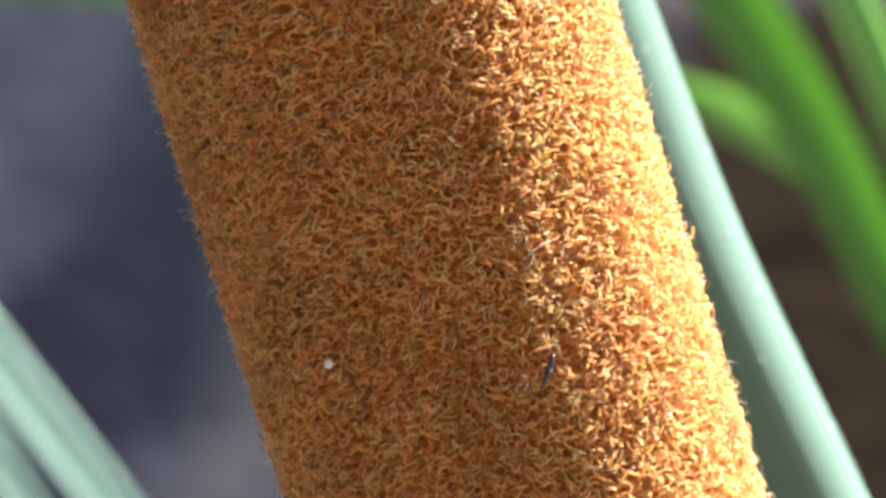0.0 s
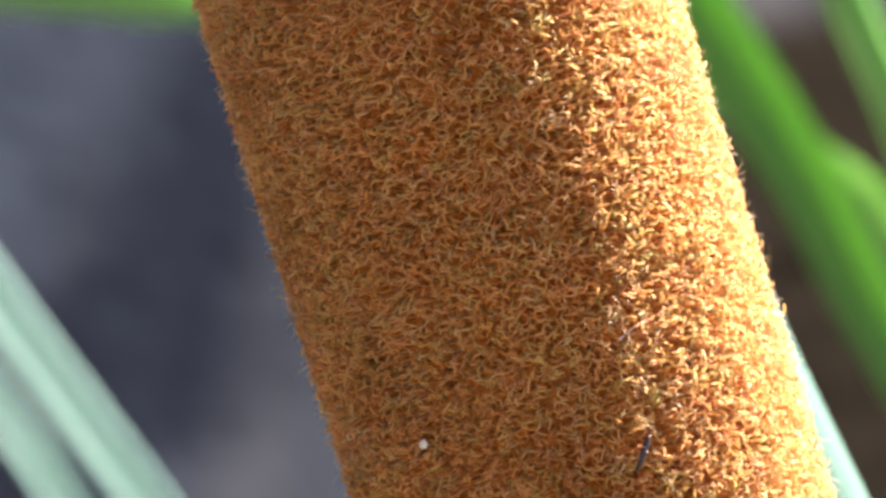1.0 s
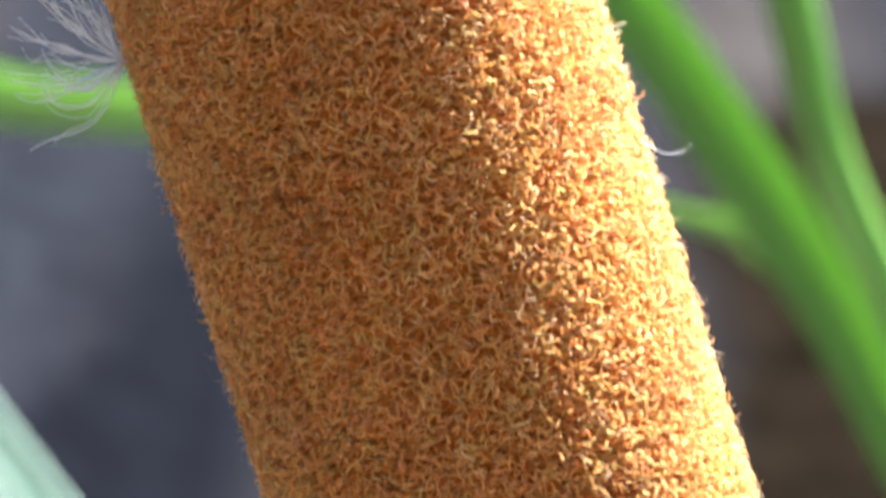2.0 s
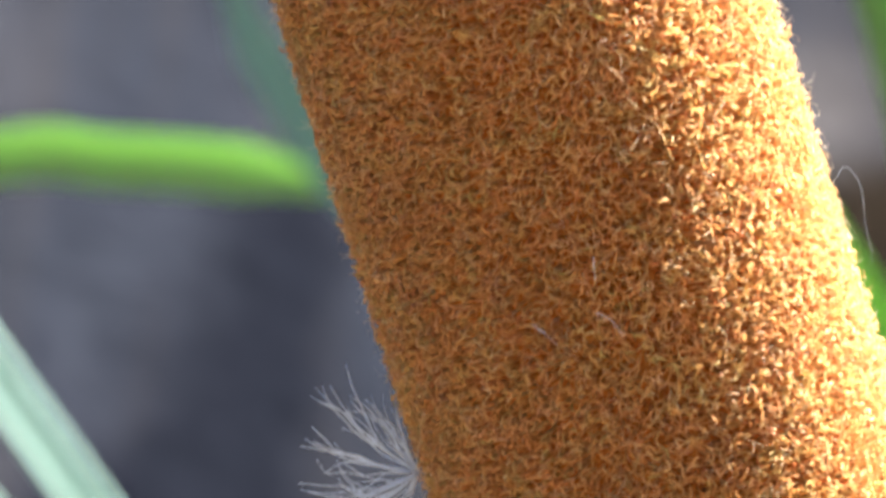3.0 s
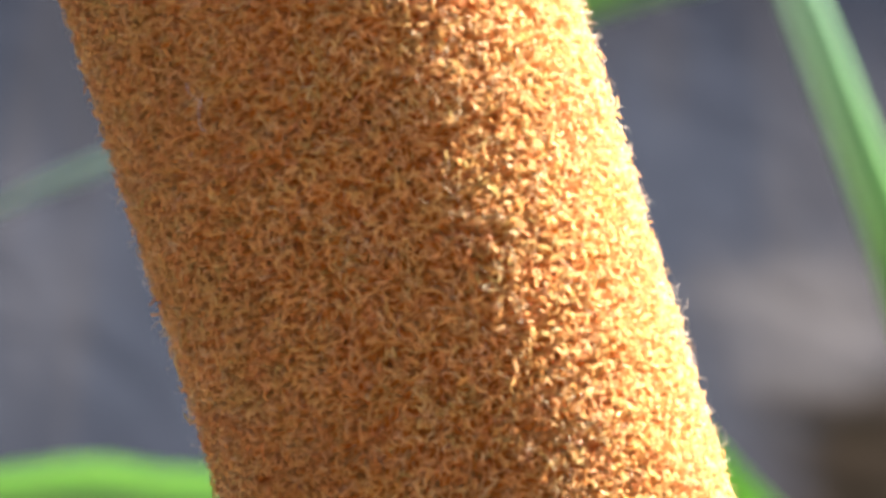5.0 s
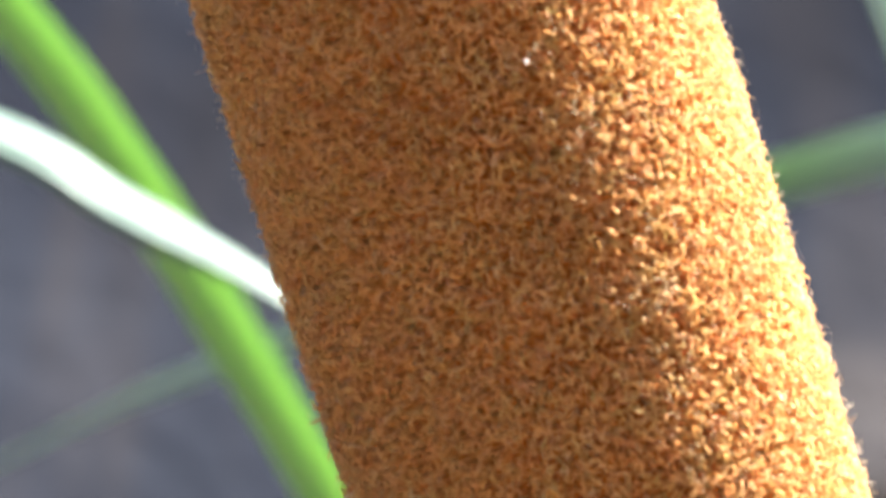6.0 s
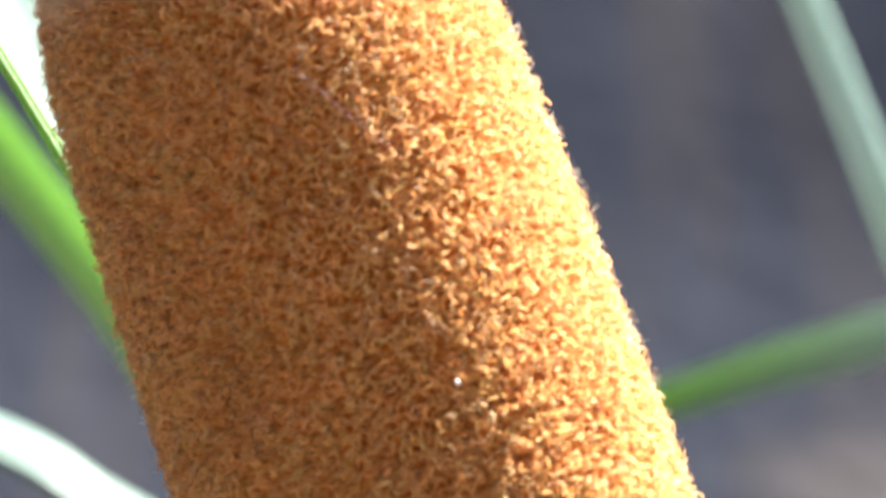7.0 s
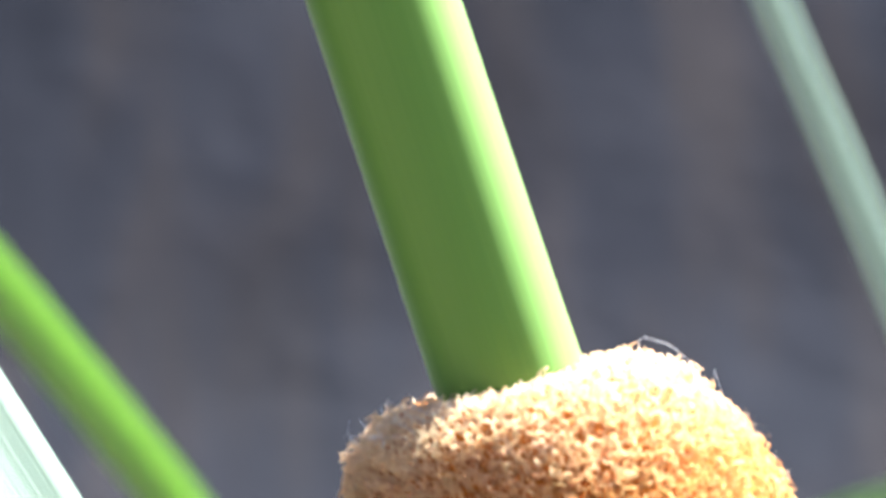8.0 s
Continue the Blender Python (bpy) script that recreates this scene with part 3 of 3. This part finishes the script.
leaf([(-0.0300, 0.055, 0.60), (-0.0400, 0.072, 0.60), (-0.0535, 0.0950, 0.60), (-0.0640, 0.1125, 0.60), (-0.0742, 0.1285, 0.60), (-0.0851, 0.1434, 0.60), (-0.12, 0.186, 0.60)], 0.0060, LIME,
     "yellow-green leaf with a dark shaded edge", grow=0.22, sway=[(5.3, 0.0045, 0.0035), (5.6, 0.0045, 0.0035), (6.0, 0, 0), (6.5, -0.0008, -0.0007), (7.0, 0.0031, 0.0025), (7.5, 0.0013, 0.0010), (8.0, -0.0007, -0.0006)])
leaf([(-0.27, 0.02, 0.50), (-0.19, 0.125, 0.50), (-0.12, 0.143, 0.50), (-0.0815, 0.1305, 0.50), (-0.0690, 0.1235, 0.50), (-0.0565, 0.1168, 0.50), (-0.0440, 0.1085, 0.50)], 0.0082, SHEEN,
     "twisted leaf glaring white in the sun", root=(-0.33, 0.42), pivot=(-0.0676, 0.1227, 0.50), facing=SUN_WAY - AWAY * 0.6, twist=0.5, sway=[(5.3, 0.005, 0.016), (5.5, 0.004, 0.013), (5.7, 0.001, 0.004), (6.0, 0, 0), (6.5, -0.0050, -0.0094), (7.0, -0.0010, -0.0030), (7.3, -0.0004, -0.0006), (7.5, 0, 0.0020)])
leaf([(0.0296, -0.1005, 0.270), (0.0026, -0.0005, 0.264), (-0.0264, 0.0795, 0.262), (-0.0449, 0.1185, 0.262), (-0.0534, 0.1311, 0.262), (-0.0595, 0.1409, 0.262), (-0.0625, 0.1457, 0.262), (-0.0724, 0.1615, 0.262), (-0.1004, 0.2065, 0.262)], 0.0053, GLARE,
     "stiff pale leaf beside the spike with green stripes", grow=0.22, facing=ACROSS * 0.6 - AWAY * 0.8 + RISE * 0.5, pivot=(-0.0599, 0.1409, 0.262), stripes=3, midrib=False, sway=[(6.5, 0.0040, 0.0026), (7.0, 0.0050, 0.0032), (7.3, 0.0011, 0.0004), (7.5, 0, -0.0002), (8.0, -0.0036, -0.0024)])


# ---- small things on the spike ----
def on_spike(angle, radius, z):
    """A place by its turn round the spike (degrees), distance from its axis and height along it."""
    z = z * PER_B / 1.0517 + 0.00034 * min(0.0, math.sin(radians(angle)))
    x = radius * math.cos(radians(angle))
    return Vector((bow(z) + x, radius * math.sin(radians(angle)), z + slump(x, z)))


def strand(points, radius, label, material=None, name="stray_hair"):
    thing = tagged(new(name), label, "hair", group="stray hairs")
    thing.matrix_world = AXIS
    part("strand", hair(spline([on_spike(*p) for p in points], 6), radius), material or SILK, thing)


strand([(-73.4, 0.0100, 0.0573), (-69, 0.0106, 0.0577), (-63.7, 0.0101, 0.0577)], 0.000012, "fine white hair tangled in the fluff")
strand([(-70.0, 0.0101, 0.0567), (-67, 0.0105, 0.0571), (-66.0, 0.0101, 0.0582)], 0.000014, "fine pale hair tangled in the fluff", FUZZ)
strand([(-74.0, 0.0101, 0.0566), (-71, 0.0105, 0.0570), (-71.5, 0.0102, 0.0578)], 0.000014, "fine pale hair tangled in the fluff", FUZZ)
strand([(-92.6, 0.0103, 0.1018), (-93.3, 0.0106, 0.1013), (-93.8, 0.0102, 0.1008)], 0.000021, "short white hair on the fluff")
strand([(-110.6, 0.0102, 0.0999), (-108.0, 0.0106, 0.0995), (-106.2, 0.0102, 0.0988)], 0.000024, "short white hair on the fluff")
strand([(-95.9, 0.0103, 0.0997), (-93.0, 0.0105, 0.0992), (-91.5, 0.0102, 0.0984)], 0.000018, "short white hair on the fluff")
strand([(-16, 0.0100, 0.0850), (-9.0, 0.0106, 0.0841), (-4, 0.0112, 0.0839), (-1.7, 0.0117, 0.0841)], 0.000012, "white hair standing off the spike")
strand([(-8, 0.0100, 0.1008), (-5, 0.0107, 0.1014), (-3, 0.0111, 0.1004), (-4, 0.0108, 0.0988), (-5, 0.0107, 0.0975), (-6, 0.0101, 0.0968)], 0.000005, "thin hair in a loop at the spike's side")
strand([(-74.5, 0.0101, 0.1194), (-70.0, 0.0104, 0.1189), (-66.0, 0.0103, 0.1191), (-58.5, 0.0101, 0.1189)], 0.000017, "bright white thread across the fluff")
strand([(-78.5, 0.0102, 0.1178), (-74.0, 0.0104, 0.1174), (-69.0, 0.0105, 0.1175), (-62.5, 0.0102, 0.1171)], 0.000023, "bright white thread across the fluff")
strand([(-71.2, 0.0102, 0.1283), (-71.6, 0.0106, 0.1278), (-72.0, 0.0102, 0.1273)], 0.000022, "short white hair on the fluff")
strand([(-78.5, 0.0102, 0.1381), (-75.0, 0.0106, 0.1379), (-71.0, 0.0102, 0.1375)], 0.000019, "pale thread across the fluff")
strand([(-176, 0.0101, 0.1316), (-176, 0.0110, 0.1322), (-176, 0.0119, 0.1327), (-175.8, 0.0123, 0.1327)], 0.000021, "web thread drifting from the spike")
strand([(-174, 0.0099, 0.1762), (-174.9, 0.0113, 0.1759), (-174.6, 0.0125, 0.1762), (-174.3, 0.0150, 0.1765)], 0.000015, "web thread drifting from the spike")
strand([(-167.7, 0.0098, 0.1764), (-171, 0.0101, 0.1755), (-174.5, 0.0099, 0.1744)], 0.000026, "web thread stuck along the fluff")
strand([(-166, 0.0098, 0.1768), (-172, 0.0101, 0.1762), (-175.5, 0.0102, 0.1750), (-176, 0.0098, 0.1741)], 0.000018, "web thread stuck along the fluff")
strand([(-170, 0.0098, 0.1757), (-173, 0.0103, 0.1753), (-172.0, 0.0099, 0.1738)], 0.000018, "web thread stuck along the fluff")
strand([(-164, 0.0098, 0.1771), (-168, 0.0103, 0.1768), (-171.0, 0.0099, 0.1759)], 0.000015, "web thread stuck along the fluff")
strand([(-125.2, 0.0099, 0.1683), (-124.0, 0.0103, 0.1679), (-122.2, 0.0103, 0.1675), (-122.6, 0.0099, 0.1671)], 0.000013, "scrap of web caught in the fluff")
strand([(-121.8, 0.0099, 0.1677), (-122.9, 0.0103, 0.1671), (-123.6, 0.0103, 0.1665), (-123.9, 0.0099, 0.1661)], 0.000015, "scrap of web caught in the fluff")
strand([(-90.2, 0.0099, 0.1666), (-88.0, 0.0103, 0.1666), (-86.2, 0.0103, 0.1669), (-85.4, 0.0099, 0.1674)], 0.000012, "pale hair curled on the fluff", FUZZ)
strand([(-75.6, 0.0100, 0.1698), (-73.0, 0.0104, 0.1696), (-70.2, 0.0100, 0.1694)], 0.000013, "short white hair on the fluff")
strand([(-113.7, 0.0099, 0.1166), (-110.0, 0.0103, 0.1161), (-107.0, 0.0099, 0.1156)], 0.000011, "short pale hair on the fluff", FUZZ)
strand([(-85.0, 0.0098, 0.2164), (-81.0, 0.00995, 0.2152), (-77.0, 0.0098, 0.2140), (-72.0, 0.00995, 0.2126), (-68.5, 0.0098, 0.2118)], 0.000006, "thin purplish thread slanting over the fluff", THREAD)
strand([(-20.8, 0.0055, 0.2236), (-20.8, 0.0056, 0.2247), (-20.2, 0.0058, 0.2250), (-18.8, 0.0062, 0.2248), (-17.3, 0.0067, 0.2244), (-16.2, 0.0072, 0.2235), (-15.8, 0.0074, 0.2225)], 0.000013, "curved hair above the rounded top")
strand([(-14.7, 0.0079, 0.2231), (-14.6, 0.0079, 0.2227), (-14.6, 0.0079, 0.2219)], 0.000009, "short hair above the rounded top")


crown = random.Random(9)
for k in range(34):
    turn, reach, rise = crown.uniform(-182, -112), crown.uniform(0.0040, 0.0064), crown.uniform(0.0003, 0.0007)
    foot_z = 0.2243 - 0.35 * max(0.0, reach - 0.0046)
    strand([(turn, reach, foot_z - 0.0002), (turn + crown.uniform(-6, 6), reach + 0.0003, foot_z + rise * 0.6),
            (turn + crown.uniform(-14, 14), reach + crown.uniform(0, 0.0007), foot_z + rise)], 0.000018, "short pale hair standing at the stalk's foot")


def scrap(angle, z, size, material, label, name, long=1.0, tilt=0.35):
    """A crumb caught in the fluff: a dented, uneven flake."""
    bm = bmesh.new()
    bmesh.ops.create_icosphere(bm, subdivisions=2, radius=size)
    for v in bm.verts:
        k = 1 + 0.45 * noise.noise(v.co * (1.3 / size) + Vector((angle, 0, 0)))
        v.co = Vector((v.co.x * k, v.co.y * k * 0.5, v.co.z * k * long))
    thing = tagged(new(name), label, "debris", group="crumbs on the spike")
    thing.matrix_world = AXIS @ Matrix.Translation(on_spike(angle, 0.0104, z)) @ Matrix.Rotation(radians(angle + 90), 4, "Z") @ Matrix.Rotation(tilt, 4, "Y")
    part("flake", bm, material, thing)


scrap(-125.0, 0.0555, 0.00021, CHAFF, "tiny pale flake caught in the fluff", "chaff")
scrap(-75.7, 0.0527, 0.00013, HUSK, "dark purplish husk caught in the fluff", "seed_husk", 5.5, 0.68)
scrap(-75.2, 0.0528, 0.00010, CHAFF, "tiny pale flake caught in the fluff", "chaff", 2.0)
scrap(-75.0, 0.2033, 0.00010, CHAFF, "tiny glinting flake caught in the fluff", "chaff")
scrap(-78.6, 0.1917, 0.00010, CHAFF, "tiny glinting flake caught in the fluff", "chaff")


def build_tuft():
    """A seed's parachute of white hairs, caught on the spike's side: bundles that fan out from one foot and fray."""
    thing = tagged(new("seed_tuft"), "feathery white seed tuft stuck to the spike", "seed tuft")
    thing.matrix_world = AXIS
    foot = on_spike(-176.5, 0.0092, 0.0941)
    hub = on_spike(-176.2, 0.0100, 0.0945)
    part("stem", hair(spline([foot, foot.lerp(hub, 0.5), hub], 4), 0.00011), SILK, thing)
    lean = math.atan(0.313)
    rng = random.Random(5)
    # first heading and bend in degrees, reach in millimetres, hairs
    for heading, bend, reach, hairs in ((118, 4, 4.3, 9), (133, 16, 4.4, 5), (150, -12, 5.6, 8), (171, -14, 5.1, 7), (179, 26, 4.6, 3),
                                        (206, -50, 5.2, 7), (224, -80, 4.9, 7), (240, -110, 5.6, 3), (246, -70, 6.4, 3), (104, -150, 2.3, 2)):
        for k in range(hairs):
            own_bend = radians(bend + rng.gauss(0, 22))
            own_reach = reach * 0.001 * (1 - 0.45 * rng.random() ** 2)
            first, deep, spot = radians(heading + rng.gauss(0, 2.5)), rng.uniform(-0.25, 0.25), hub.copy()
            pts, steps = [spot.copy()], 6
            for step in range(steps):
                way = first + own_bend * (step / (steps - 1)) ** 1.4 + rng.gauss(0, 0.22) * (step > 1)
                spot += Vector((math.cos(way - lean), deep + rng.gauss(0, 0.08), math.sin(way - lean))) * (own_reach / steps)
                pts.append(spot.copy())
            part("silk_hair", hair(spline(pts, 2), rng.uniform(0.000028, 0.000050), 4), SILK, thing)


build_tuft()


def motions():
    """The leaves sway on their roots in a light wind."""
    for thing, base, pivot, sway in SWAYS:
        arm = pivot - base
        rows = [(t, a, b) for t, a, b in sway]
        if rows[0][0] > 0:
            rows.insert(0, (0.0, *rows[0][1:]))
        if rows[-1][0] < 8:
            rows.append((8.0, *rows[-1][1:]))
        keyed = []
        for t, a, b in rows:
            aim = arm + ACROSS * a + RISE * b
            turn = arm.rotation_difference(aim).to_matrix().to_4x4()
            keyed.append((t, Matrix.Translation(base + aim - turn @ arm) @ turn))
        walk(thing, keyed)


motions()
